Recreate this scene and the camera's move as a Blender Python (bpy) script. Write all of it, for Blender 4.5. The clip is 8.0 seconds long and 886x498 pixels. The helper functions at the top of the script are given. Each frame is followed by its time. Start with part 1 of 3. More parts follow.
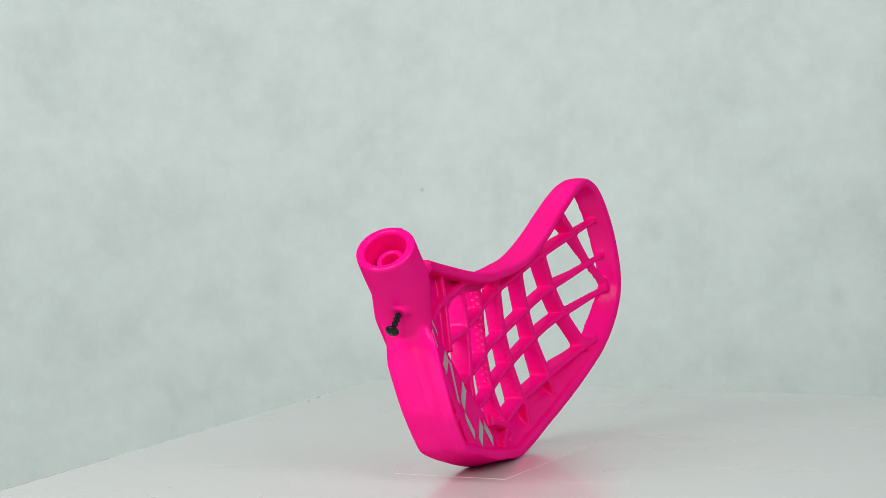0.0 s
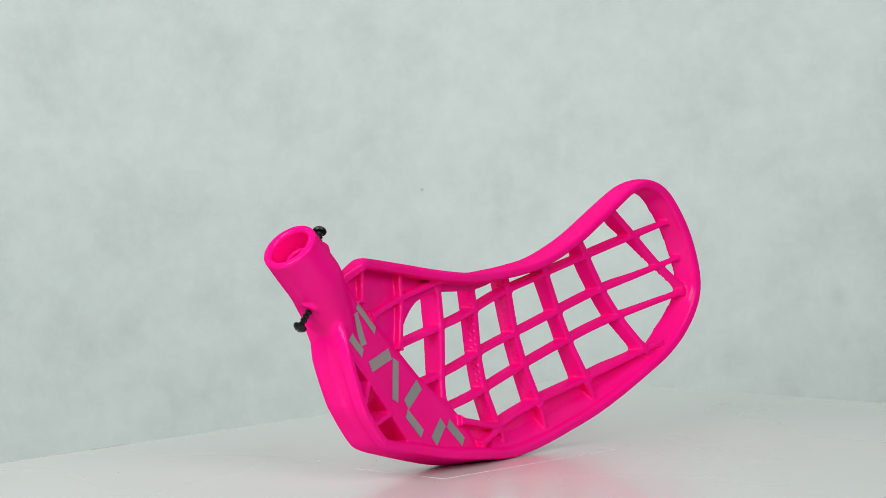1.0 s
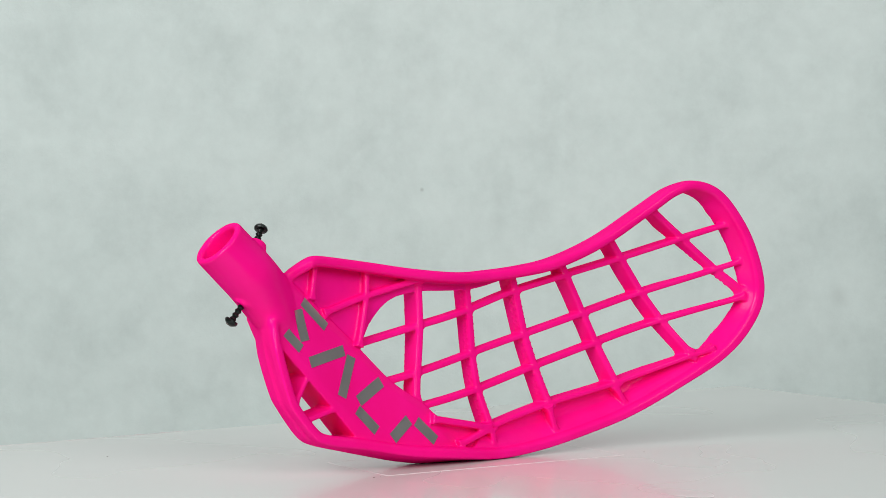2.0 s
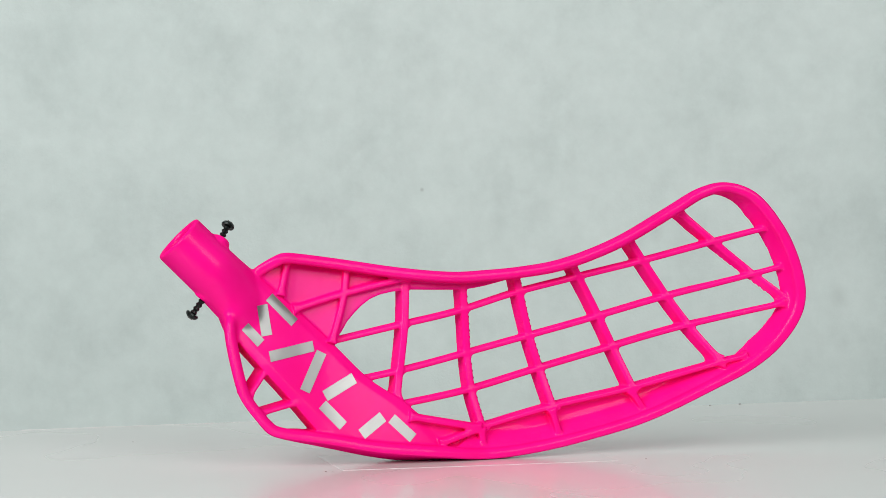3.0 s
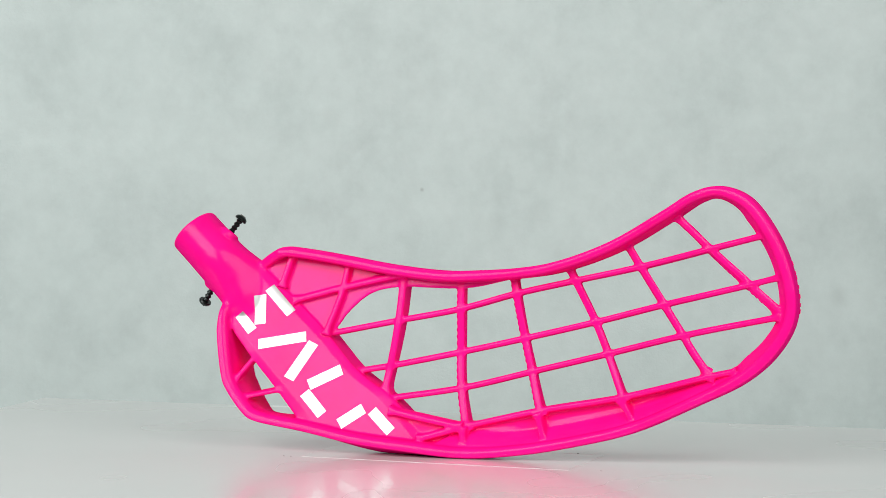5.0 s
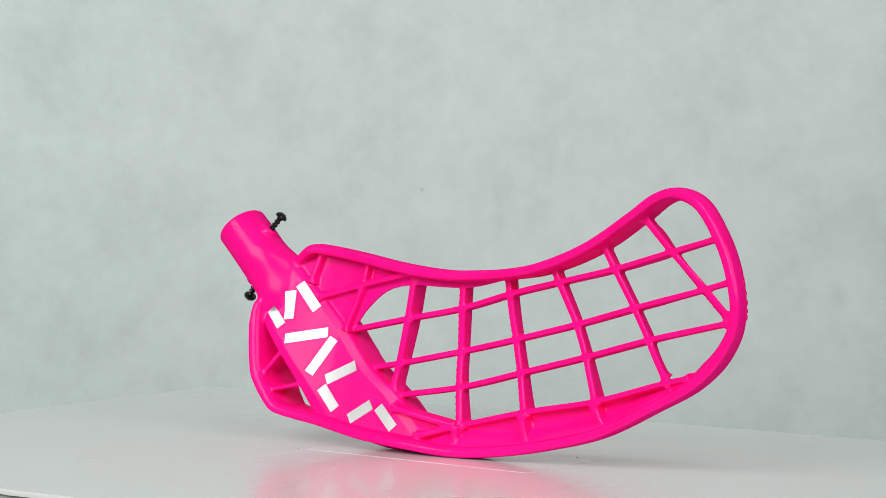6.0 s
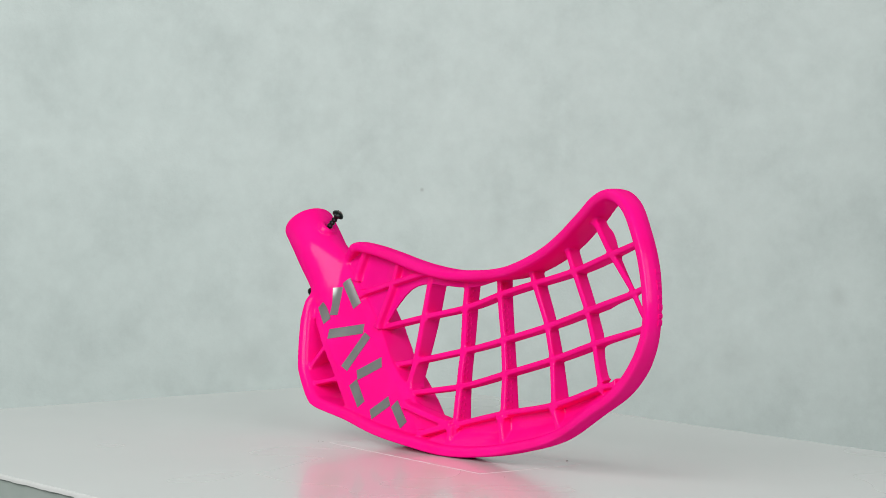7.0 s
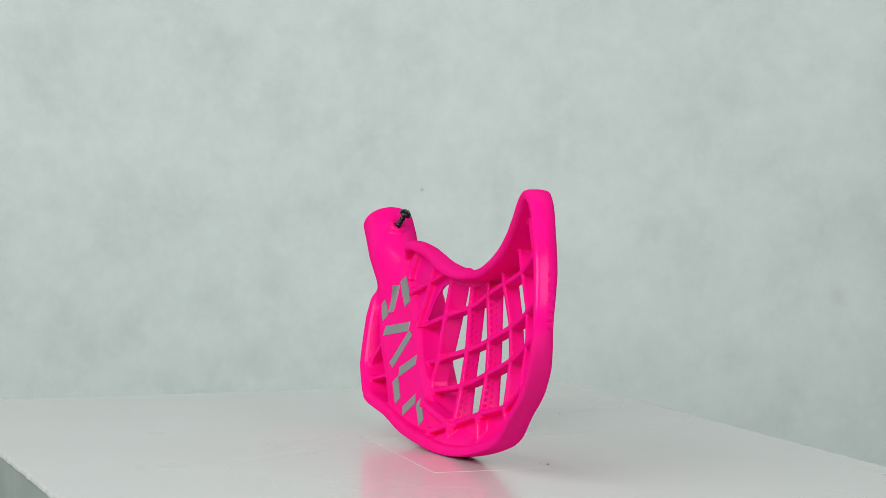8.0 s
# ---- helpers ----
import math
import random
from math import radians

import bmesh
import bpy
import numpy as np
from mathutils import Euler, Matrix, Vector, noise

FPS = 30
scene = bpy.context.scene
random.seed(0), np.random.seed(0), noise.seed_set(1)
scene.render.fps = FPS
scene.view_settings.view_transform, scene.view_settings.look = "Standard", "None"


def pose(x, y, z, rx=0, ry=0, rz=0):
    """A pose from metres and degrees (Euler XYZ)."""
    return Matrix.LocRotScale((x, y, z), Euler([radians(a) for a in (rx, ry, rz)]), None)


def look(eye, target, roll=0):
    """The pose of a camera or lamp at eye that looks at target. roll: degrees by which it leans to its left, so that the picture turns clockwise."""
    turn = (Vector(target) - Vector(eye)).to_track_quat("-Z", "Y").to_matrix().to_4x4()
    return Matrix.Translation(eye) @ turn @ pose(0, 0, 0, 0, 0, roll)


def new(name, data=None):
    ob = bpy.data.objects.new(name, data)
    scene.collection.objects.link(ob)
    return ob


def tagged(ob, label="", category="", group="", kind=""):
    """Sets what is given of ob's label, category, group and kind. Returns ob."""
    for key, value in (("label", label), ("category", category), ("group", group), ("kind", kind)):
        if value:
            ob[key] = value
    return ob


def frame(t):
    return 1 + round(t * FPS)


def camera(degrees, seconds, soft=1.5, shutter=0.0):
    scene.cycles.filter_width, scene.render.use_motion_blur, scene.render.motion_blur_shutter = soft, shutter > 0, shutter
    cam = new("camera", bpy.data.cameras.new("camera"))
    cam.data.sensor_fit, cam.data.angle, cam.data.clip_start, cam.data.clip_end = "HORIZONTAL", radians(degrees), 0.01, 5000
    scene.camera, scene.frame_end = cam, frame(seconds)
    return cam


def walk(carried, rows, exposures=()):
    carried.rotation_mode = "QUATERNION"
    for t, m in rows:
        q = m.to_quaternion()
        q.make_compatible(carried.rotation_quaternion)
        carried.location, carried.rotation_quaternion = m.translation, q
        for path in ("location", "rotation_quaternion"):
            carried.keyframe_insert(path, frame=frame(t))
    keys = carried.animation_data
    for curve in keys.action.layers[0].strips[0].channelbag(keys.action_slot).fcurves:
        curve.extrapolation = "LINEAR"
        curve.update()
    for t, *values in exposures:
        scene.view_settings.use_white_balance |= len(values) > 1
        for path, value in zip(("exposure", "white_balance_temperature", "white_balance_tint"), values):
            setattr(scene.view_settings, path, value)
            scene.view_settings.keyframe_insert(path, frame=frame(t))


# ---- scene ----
# one fixed lens on a tripod, a little over a metre from the turning board
cam = camera(19.77, 8.0, soft=0.8)
EYE = pose(0, -1.253, 0.1636, 90 - 2.823, -0.089, 0.885)
walk(cam, [(0.0, EYE), (8.0, EYE)], [(0.0, 0.0), (4.5, 0.0), (6.5, -0.08), (8.0, -0.1)])

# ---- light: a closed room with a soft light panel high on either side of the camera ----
world = bpy.data.worlds.new("room_air")
scene.world = world
world.use_nodes = True
world.node_tree.nodes["Background"].inputs[0].default_value = (0.9, 1.0, 0.97, 1)
world.node_tree.nodes["Background"].inputs[1].default_value = 0.02


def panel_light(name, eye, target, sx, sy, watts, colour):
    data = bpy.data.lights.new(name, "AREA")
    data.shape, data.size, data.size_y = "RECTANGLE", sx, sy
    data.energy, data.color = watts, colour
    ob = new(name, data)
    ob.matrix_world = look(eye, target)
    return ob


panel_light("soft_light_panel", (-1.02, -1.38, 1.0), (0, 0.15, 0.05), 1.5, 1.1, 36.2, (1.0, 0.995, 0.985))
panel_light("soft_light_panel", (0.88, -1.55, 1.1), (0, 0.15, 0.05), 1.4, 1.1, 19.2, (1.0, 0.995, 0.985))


# ---- materials ----
WALL_Y = 0.43

def material(name, colour, rough=0.5, metal=0.0, coat=0.0):
    m = bpy.data.materials.new(name)
    m.use_nodes = True
    b = m.node_tree.nodes["Principled BSDF"]
    b.inputs["Base Color"].default_value = (*colour, 1)
    b.inputs["Roughness"].default_value = rough
    b.inputs["Metallic"].default_value = metal
    b.inputs["Coat Weight"].default_value = coat
    return m


def noise_on(m, scale, detail=4.0, rough=0.55, distort=0.0):
    t = m.node_tree
    c = t.nodes.new("ShaderNodeTexCoord")
    n = t.nodes.new("ShaderNodeTexNoise")
    n.inputs["Scale"].default_value = scale
    n.inputs["Detail"].default_value = detail
    n.inputs["Roughness"].default_value = rough
    n.inputs["Distortion"].default_value = distort
    t.links.new(c.outputs["Object"], n.inputs["Vector"])
    return n


def ramp(m, fac, stops):
    t = m.node_tree
    r = t.nodes.new("ShaderNodeValToRGB")
    while len(r.color_ramp.elements) < len(stops):
        r.color_ramp.elements.new(0.5)
    for e, (p, c) in zip(r.color_ramp.elements, stops):
        e.position, e.color = p, (*c, 1)
    t.links.new(fac, r.inputs["Fac"])
    return r


def mixed(m, fac, a, b, mode="MIX"):
    t = m.node_tree
    x = t.nodes.new("ShaderNodeMix")
    x.data_type, x.blend_type = "RGBA", mode
    if isinstance(fac, float):
        x.inputs[0].default_value = fac
    else:
        t.links.new(fac, x.inputs[0])
    for k, v in ((6, a), (7, b)):
        if isinstance(v, tuple):
            x.inputs[k].default_value = (*v, 1)
        else:
            t.links.new(v, x.inputs[k])
    return x.outputs[2]


def bump(m, height, strength, distance):
    t = m.node_tree
    b = t.nodes.new("ShaderNodeBump")
    b.inputs["Strength"].default_value = strength
    b.inputs["Distance"].default_value = distance
    t.links.new(height, b.inputs["Height"])
    t.links.new(b.outputs[0], t.nodes["Principled BSDF"].inputs["Normal"])


def paint(m, socket, name="Base Color"):
    m.node_tree.links.new(socket, m.node_tree.nodes["Principled BSDF"].inputs[name])


def spots(m, colour, places):
    """Small round smudges at given places of the thing, as (x, y, z, radius, strength)."""
    t = m.node_tree
    c = t.nodes.new("ShaderNodeTexCoord")
    for x, y, z, r, k in places:
        d = t.nodes.new("ShaderNodeVectorMath")
        d.operation = "DISTANCE"
        d.inputs[1].default_value = (x, y, z)
        t.links.new(c.outputs["Object"], d.inputs[0])
        q = t.nodes.new("ShaderNodeMapRange")
        q.interpolation_type = "SMOOTHSTEP"
        q.inputs["From Min"].default_value, q.inputs["From Max"].default_value = 0.0, r
        q.inputs["To Min"].default_value, q.inputs["To Max"].default_value = k, 0.0
        t.links.new(d.outputs["Value"], q.inputs["Value"])
        colour = mixed(m, q.outputs[0], colour, (0.2, 0.22, 0.21))
    return colour


def make_plaster():
    m = material("grey_plaster", (0.5, 0.54, 0.52), 0.8)
    big = noise_on(m, 3.5, 2.0, 0.5)
    mid = noise_on(m, 16.0, 9.0, 0.68)
    small = noise_on(m, 70.0, 6.0, 0.6)
    fine = noise_on(m, 500.0, 3.0, 0.6)
    a = ramp(m, big.outputs["Fac"], [(0.3, (0.518, 0.598, 0.580)), (0.7, (0.562, 0.638, 0.620))])
    b = ramp(m, mid.outputs["Fac"], [(0.30, (0.90, 0.905, 0.905)), (0.48, (1, 1, 1)), (0.70, (1.06, 1.055, 1.055))])
    e = ramp(m, small.outputs["Fac"], [(0.32, (0.965, 0.965, 0.965)), (0.68, (1.03, 1.03, 1.03))])
    col = mixed(m, 1.0, a.outputs[0], b.outputs[0], "MULTIPLY")
    col = mixed(m, 1.0, col, e.outputs[0], "MULTIPLY")
    col = spots(m, col, [(-0.0399, WALL_Y, 0.1199, 0.0020, 0.42), (-0.1005, WALL_Y, 0.1669, 0.011, 0.1), (0.2358, WALL_Y, 0.0505, 0.01, 0.14), (-0.0370, WALL_Y, 0.1856, 0.018, 0.06),
                         (-0.1363, WALL_Y, 0.0619, 0.022, 0.09), (0.1674, WALL_Y, 0.0101, 0.02, 0.08), (-0.1514, WALL_Y, 0.0054, 0.022, 0.1), (-0.2851, WALL_Y, 0.0164, 0.02, 0.06)])
    paint(m, col)
    bump(m, fine.outputs["Fac"], 0.3, 0.0006)
    return m


def make_board_white():
    m = material("white_melamine", (0.74, 0.74, 0.735), 0.28, 0.0, 0.15)
    n = noise_on(m, 9.0, 5.0, 0.6)
    r = ramp(m, n.outputs["Fac"], [(0.2, (0.632, 0.648, 0.636)), (0.8, (0.658, 0.672, 0.660))])
    paint(m, r.outputs[0])
    s = noise_on(m, 6.0, 2.0, 0.5)
    q = ramp(m, s.outputs["Fac"], [(0.1, (0.25, 0.25, 0.25)), (0.9, (0.29, 0.29, 0.29))])
    paint(m, q.outputs[0], "Roughness")
    return m


def make_pink(name, dark, light):
    """Neon plastic: strong body colour and a thin even gloss."""
    m = material(name, light, 0.5)
    t = m.node_tree
    body = t.nodes["Principled BSDF"]
    body.inputs["Specular IOR Level"].default_value = 0.0
    n = noise_on(m, 40.0, 4.0, 0.6)
    r = ramp(m, n.outputs["Fac"], [(0.35, dark), (0.65, light)])
    paint(m, r.outputs[0])
    gloss = t.nodes.new("ShaderNodeBsdfGlossy")
    s = noise_on(m, 120.0, 4.0, 0.6)
    q = ramp(m, s.outputs["Fac"], [(0.3, (0.16, 0.16, 0.16)), (0.7, (0.24, 0.24, 0.24))])
    t.links.new(q.outputs[0], gloss.inputs["Roughness"])
    b = t.nodes.new("ShaderNodeMixShader")
    b.inputs[0].default_value = 0.015
    t.links.new(body.outputs[0], b.inputs[1])
    t.links.new(gloss.outputs[0], b.inputs[2])
    t.links.new(b.outputs[0], t.nodes["Material Output"].inputs["Surface"])
    return m


def make_silver():
    m = material("silver_film", (0.47, 0.47, 0.465), 0.5, 1.0)
    s = noise_on(m, 220.0, 4.0, 0.6)
    q = ramp(m, s.outputs["Fac"], [(0.3, (0.34, 0.34, 0.34)), (0.7, (0.44, 0.44, 0.44))])
    paint(m, q.outputs[0], "Roughness")
    return m


PLASTER = make_plaster()
BOARD = make_board_white()
PINK = make_pink("pink_plastic", (0.94, 0.003, 0.225), (0.97, 0.005, 0.258))
WEB = make_pink("thin_pink_web", (0.85, 0.003, 0.24), (0.89, 0.005, 0.265))
SILVER = make_silver()
BLACK = material("black_oxide_steel", (0.012, 0.016, 0.015), 0.3, 0.6)
# grey for the unseen room, kept dark to hold bounce light down
ROOM = material("dim_grey_room_paint", (0.75, 0.76, 0.75), 0.8)
ROOM_N = noise_on(ROOM, 5.0)
paint(ROOM, ramp(ROOM, ROOM_N.outputs["Fac"], [(0.3, (0.20, 0.21, 0.21)), (0.7, (0.23, 0.24, 0.24))]).outputs[0])
FLOOR = material("grey_floor", (0.3, 0.3, 0.29), 0.6)
FLOOR_N = noise_on(FLOOR, 12.0)
paint(FLOOR, ramp(FLOOR, FLOOR_N.outputs["Fac"], [(0.3, (0.27, 0.27, 0.26)), (0.7, (0.33, 0.33, 0.32))]).outputs[0])
FILM = material("clear_tape", (0.655, 0.67, 0.658), 0.22, 0.0, 0.2)
FILM_EDGE = material("frayed_tape_edge", (0.68, 0.69, 0.68), 0.12, 0.0, 0.5)
STEEL = material("brushed_steel", (0.5, 0.5, 0.5), 0.4, 1.0)
CARRIER = material("grey_carrier", (0.30, 0.35, 0.325), 0.6)
CARRIER_N = noise_on(CARRIER, 30.0)
paint(CARRIER, ramp(CARRIER, CARRIER_N.outputs["Fac"], [(0.3, (0.27, 0.32, 0.295)), (0.7, (0.33, 0.38, 0.355))]).outputs[0])
GRIT = material("dark_grit", (0.13, 0.10, 0.09), 0.8)


# ---- mesh tools ----
from mathutils.bvhtree import BVHTree


def solid(name, bm, mat, parent=None, label="", smooth=True):
    bmesh.ops.recalc_face_normals(bm, faces=bm.faces[:])
    me = bpy.data.meshes.new(name)
    if smooth:
        for f in bm.faces:
            f.smooth = len(f.verts) < 80
        for e in bm.edges:
            if len(e.link_faces) == 2 and e.calc_face_angle(0) > 0.75:
                e.smooth = False
    bm.to_mesh(me)
    bm.free()
    me.materials.append(mat)
    ob = new(name, me)
    ob.parent = parent
    if label:
        tagged(ob, label)
    return ob


part = solid


def box(bm, x0, x1, y0, y1, z0, z1, bevel=0.0):
    r = bmesh.ops.create_cube(bm, size=1.0)
    for v in r["verts"]:
        v.co = Vector((x0 + (v.co.x + 0.5) * (x1 - x0), y0 + (v.co.y + 0.5) * (y1 - y0), z0 + (v.co.z + 0.5) * (z1 - z0)))
    if bevel:
        es = list({e for v in r["verts"] for e in v.link_edges})
        bmesh.ops.bevel(bm, geom=es, offset=bevel, segments=3, affect="EDGES", profile=0.5)


def tube_between(bm, rings, closed_path=False, caps=True, closed_section=True):
    """Skin a list of rings (lists of points of equal length)."""
    vs = [[bm.verts.new(p) for p in r] for r in rings]
    n, k = len(vs), len(vs[0])
    for i in range(n if closed_path else n - 1):
        a, b = vs[i], vs[(i + 1) % n]
        for j in range(k if closed_section else k - 1):
            bm.faces.new((a[j], a[(j + 1) % k], b[(j + 1) % k], b[j]))
    if caps and not closed_path:
        bm.faces.new(vs[0])
        bm.faces.new(vs[-1])


def spline(points, per=8, closed=False):
    """Centripetal Catmull-Rom through plan points."""
    p = [np.array(q, float) for q in points]
    n = len(p)
    if not closed:
        p = [2 * p[0] - p[1]] + p + [2 * p[-1] - p[-2]]
    out = []
    for i in range(n if closed else n - 1):
        if closed:
            a, b, c, d = (p[(i + j - 1) % n] for j in range(4))
        else:
            a, b, c, d = p[i:i + 4]
        t0 = 0.0
        t1 = t0 + np.linalg.norm(b - a) ** 0.5
        t2 = t1 + np.linalg.norm(c - b) ** 0.5
        t3 = t2 + np.linalg.norm(d - c) ** 0.5
        for s in range(per):
            t = t1 + (t2 - t1) * s / per
            a1 = (t1 - t) / (t1 - t0) * a + (t - t0) / (t1 - t0) * b
            a2 = (t2 - t) / (t2 - t1) * b + (t - t1) / (t2 - t1) * c
            a3 = (t3 - t) / (t3 - t2) * c + (t - t2) / (t3 - t2) * d
            b1 = (t2 - t) / (t2 - t0) * a1 + (t - t0) / (t2 - t0) * a2
            b2 = (t3 - t) / (t3 - t1) * a2 + (t - t1) / (t3 - t1) * a3
            out.append((t2 - t) / (t2 - t1) * b1 + (t - t1) / (t2 - t1) * b2)
    if not closed:
        out.append(p[-2])
    return out


def resample(pts, n):
    """n plan points at even steps along an open polyline."""
    pts = np.array(pts)
    s = np.concatenate([[0], np.cumsum(np.linalg.norm(np.diff(pts, axis=0), axis=1))])
    q = np.linspace(0, s[-1], n)
    return np.stack([np.interp(q, s, pts[:, k]) for k in range(pts.shape[1])], 1)


# ---- the room ----
def slab(name, x0, x1, y0, y1, z0, z1, mat):
    bm = bmesh.new()
    box(bm, x0, x1, y0, y1, z0, z1)
    return solid(name, bm, mat, smooth=False)


tagged(slab("wall_north", -1.7, 1.7, WALL_Y, WALL_Y + 0.1, -0.8, 1.7, PLASTER), "pale grey-green mottled plaster wall behind the board", "wall", kind="structure")
# added walls out of view; their dark grey limits the bounce light
tagged(slab("wall_south", -1.7, 1.7, -2.7, -2.6, -0.8, 1.7, ROOM), "added plain grey wall, unseen, that closes the room", "wall", kind="structure")
tagged(slab("wall_west", -1.8, -1.7, -2.7, WALL_Y + 0.1, -0.8, 1.7, ROOM), "added plain grey wall, unseen, that closes the room", "wall", kind="structure")
tagged(slab("wall_east", 1.7, 1.8, -2.7, WALL_Y + 0.1, -0.8, 1.7, ROOM), "added plain grey wall, unseen, that closes the room", "wall", kind="structure")
tagged(slab("floor", -1.8, 1.8, -2.7, WALL_Y + 0.1, -0.9, -0.8, FLOOR), "plain grey floor below the stand", "floor", kind="structure")
# added ceiling out of view, dark against bounce light; it holds no lamps
tagged(slab("ceiling", -1.8, 1.8, -2.7, WALL_Y + 0.1, 1.7, 1.8, ROOM), "added plain grey ceiling, unseen, that closes the room", "ceiling", kind="structure")


# ---- stand and turning board ----
def make_stand():
    bm = bmesh.new()
    prof = [(0.0, -0.8), (0.20, -0.8), (0.20, -0.785), (0.19, -0.78), (0.05, -0.775), (0.045, -0.77), (0.045, -0.083), (0.05, -0.078),
            (0.13, -0.073), (0.135, -0.069), (0.135, -0.049), (0.131, -0.045), (0.0, -0.045)]
    rings = [[(r * math.cos(a), r * math.sin(a), z) for a in np.linspace(0, 2 * math.pi, 48, endpoint=False)] for r, z in prof[1:-1]]
    tube_between(bm, rings)
    return tagged(solid("turntable_stand", bm, STEEL), "plain steel turntable stand under the white board", "stand")


make_stand()
BOARD_TURN = 10.5
CRUMBS = ((0.0772, -0.0271, 0.00026, 10), (0.1850, 0.2030, 0.0006, 40), (0.0405, 0.0260, 0.0005, -60), (0.1660, 0.1985, 0.0005, 75), (-0.0825, -0.0523, 0.00028, 0), (-0.0790, -0.0515, 0.00024, 60), (-0.0544, 0.0178, 0.00028, 30), (-0.1700, 0.0709, 0.00028, 15))


U0, U1, V0, V1 = -0.323, 0.332, -0.2255, 0.1700


def make_board():
    """A thin white sheet with a raw, slightly ragged edge on a grey carrier board."""
    rng = random.Random(4)
    bm = bmesh.new()
    ring = []
    corners = [(U0, V0), (U1, V0), (U1, V1), (U0, V1)]
    for (x0, y0), (x1, y1) in zip(corners, corners[1:] + corners[:1]):
        n = int(math.hypot(x1 - x0, y1 - y0) / 0.004)
        for k in range(n):
            ring.append((x0 + (x1 - x0) * k / n, y0 + (y1 - y0) * k / n))
    rag = [rng.uniform(0, 0.0007) for _ in ring]
    cx, cy = (U0 + U1) / 2, (V0 + V1) / 2

    def loop(inset, z):
        out = []
        for (x, y), r in zip(ring, rag):
            sx, sy = (U1 - U0) / 2, (V1 - V0) / 2
            out.append((cx + (x - cx) * (1 - (inset + r) / sx), cy + (y - cy) * (1 - (inset + r) / sy), z + (rng.uniform(-0.00012, 0.00012) if inset < 0.0005 else 0.0)))
        return out

    tube_between(bm, [loop(0.0010, -0.0026), loop(0.0001, -0.0024), loop(0.0, -0.0008), loop(0.0004, -0.0001), loop(0.0014, 0.0)])
    # a burr that stands up along part of one edge
    for k in range(26):
        u = -0.20 + 0.005 * k
        box(bm, u, u + 0.0051, V1 - 0.0012, V1 - 0.0006, -0.0004, 0.0001 + rng.uniform(0, 0.0002))
    bm.transform(pose(0, 0, 0, 0, 0, BOARD_TURN))
    ob = tagged(solid("turning_board", bm, BOARD), "white glossy board with a raw edge, turning slowly on its stand", "board")
    bm = bmesh.new()
    box(bm, U0 + 0.002, U1 - 0.002, V0 + 0.002, V1 - 0.002, -0.045, -0.0026, 0.001)
    bm.transform(pose(0, 0, 0, 0, 0, BOARD_TURN))
    part("carrier", bm, CARRIER, ob, "grey carrier board under the white sheet")
    return ob


board = make_board()


def make_tape():
    """The clear patch that holds the blade: a thin, slightly crooked sheet whose cut edges stand up and catch the light."""
    rng = random.Random(9)
    corners = [Vector(c) for c in ((-0.0820, -0.0352, 0), (0.0556, -0.0432, 0), (0.0585, 0.0148, 0), (-0.0790, 0.0190, 0))]
    bm = bmesh.new()
    low, top = [bm.verts.new(c) for c in corners], [bm.verts.new(c + Vector((0, 0, 0.00012))) for c in corners]
    bm.faces.new(top)
    for k in range(4):
        bm.faces.new((low[k], low[(k + 1) % 4], top[(k + 1) % 4], top[k]))
    bm.transform(pose(0, 0, 0, 0, 0, BOARD_TURN))
    sheet = tagged(solid("tape_patch", bm, FILM, smooth=False), "thin clear tape patch stuck on the white board", "tape")
    for k in range(4):
        a, b = corners[k], corners[(k + 1) % 4]
        t = (b - a).normalized()
        s = Vector((-t.y, t.x, 0))
        n = int((b - a).length / 0.0022)
        rings = []
        for i in range(n + 1):
            c = a + (b - a) * (i / n) + s * rng.uniform(-0.00012, 0.00012)
            w, h = 0.00020 + rng.uniform(0, 0.0002), 0.00013 + rng.uniform(0, 0.00010)
            rings.append([c - s * w, c - s * w * 0.6 + Vector((0, 0, h * 0.8)), c + Vector((0, 0, h)), c + s * w * 0.6 + Vector((0, 0, h * 0.8)), c + s * w])
        bm = bmesh.new()
        tube_between(bm, rings)
        bm.transform(pose(0, 0, 0, 0, 0, BOARD_TURN))
        part("cut_edge", bm, FILM_EDGE, sheet, "bright raised cut edge")
    return sheet


tape = make_tape()


def make_crumb(x, y, size, turn):
    """A tiny dark crumb of dirt."""
    rng = random.Random(int(abs(x) * 1e4))
    bm = bmesh.new()
    bmesh.ops.create_icosphere(bm, subdivisions=1, radius=size)
    for v in bm.verts:
        v.co = Vector((v.co.x * 1.8, v.co.y * 0.8, v.co.z * 0.5)) * rng.uniform(0.75, 1.25)
    bm.transform(Matrix.Translation((x, y, size * 0.3)) @ pose(0, 0, 0, 0, 0, turn))
    return tagged(solid("crumb", bm, GRIT), "tiny dark crumb lying on the white board", "dirt", "crumbs on the board")


crumbs = [make_crumb(*c) for c in CRUMBS]

# ---- the floorball blade ----
# Shape of its front face: depth at the sole and lean, along the length.
SOLE_X = (-0.16, -0.12, -0.08, -0.028, 0.0, 0.027, 0.054, 0.083, 0.116, 0.14, 0.17)
SOLE_Y = (-0.069, -0.0555, -0.0425, -0.0322, -0.0225, -0.016, -0.0105, -0.0068, -0.0075, -0.0062, -0.0065)
LEAN_X = (-0.16, -0.12, -0.08, -0.03, 0.0, 0.04, 0.08, 0.12, 0.17)
LEAN = (0.24, 0.24, 0.24, 0.18, 0.15, 0.07, 0.05, 0.050, 0.044)


def eased(x, xs, ys):
    return float(sum(np.interp(x + 0.012 * k, xs, ys) * g for k, g in ((-1, 0.25), (0, 0.5), (1, 0.25))))


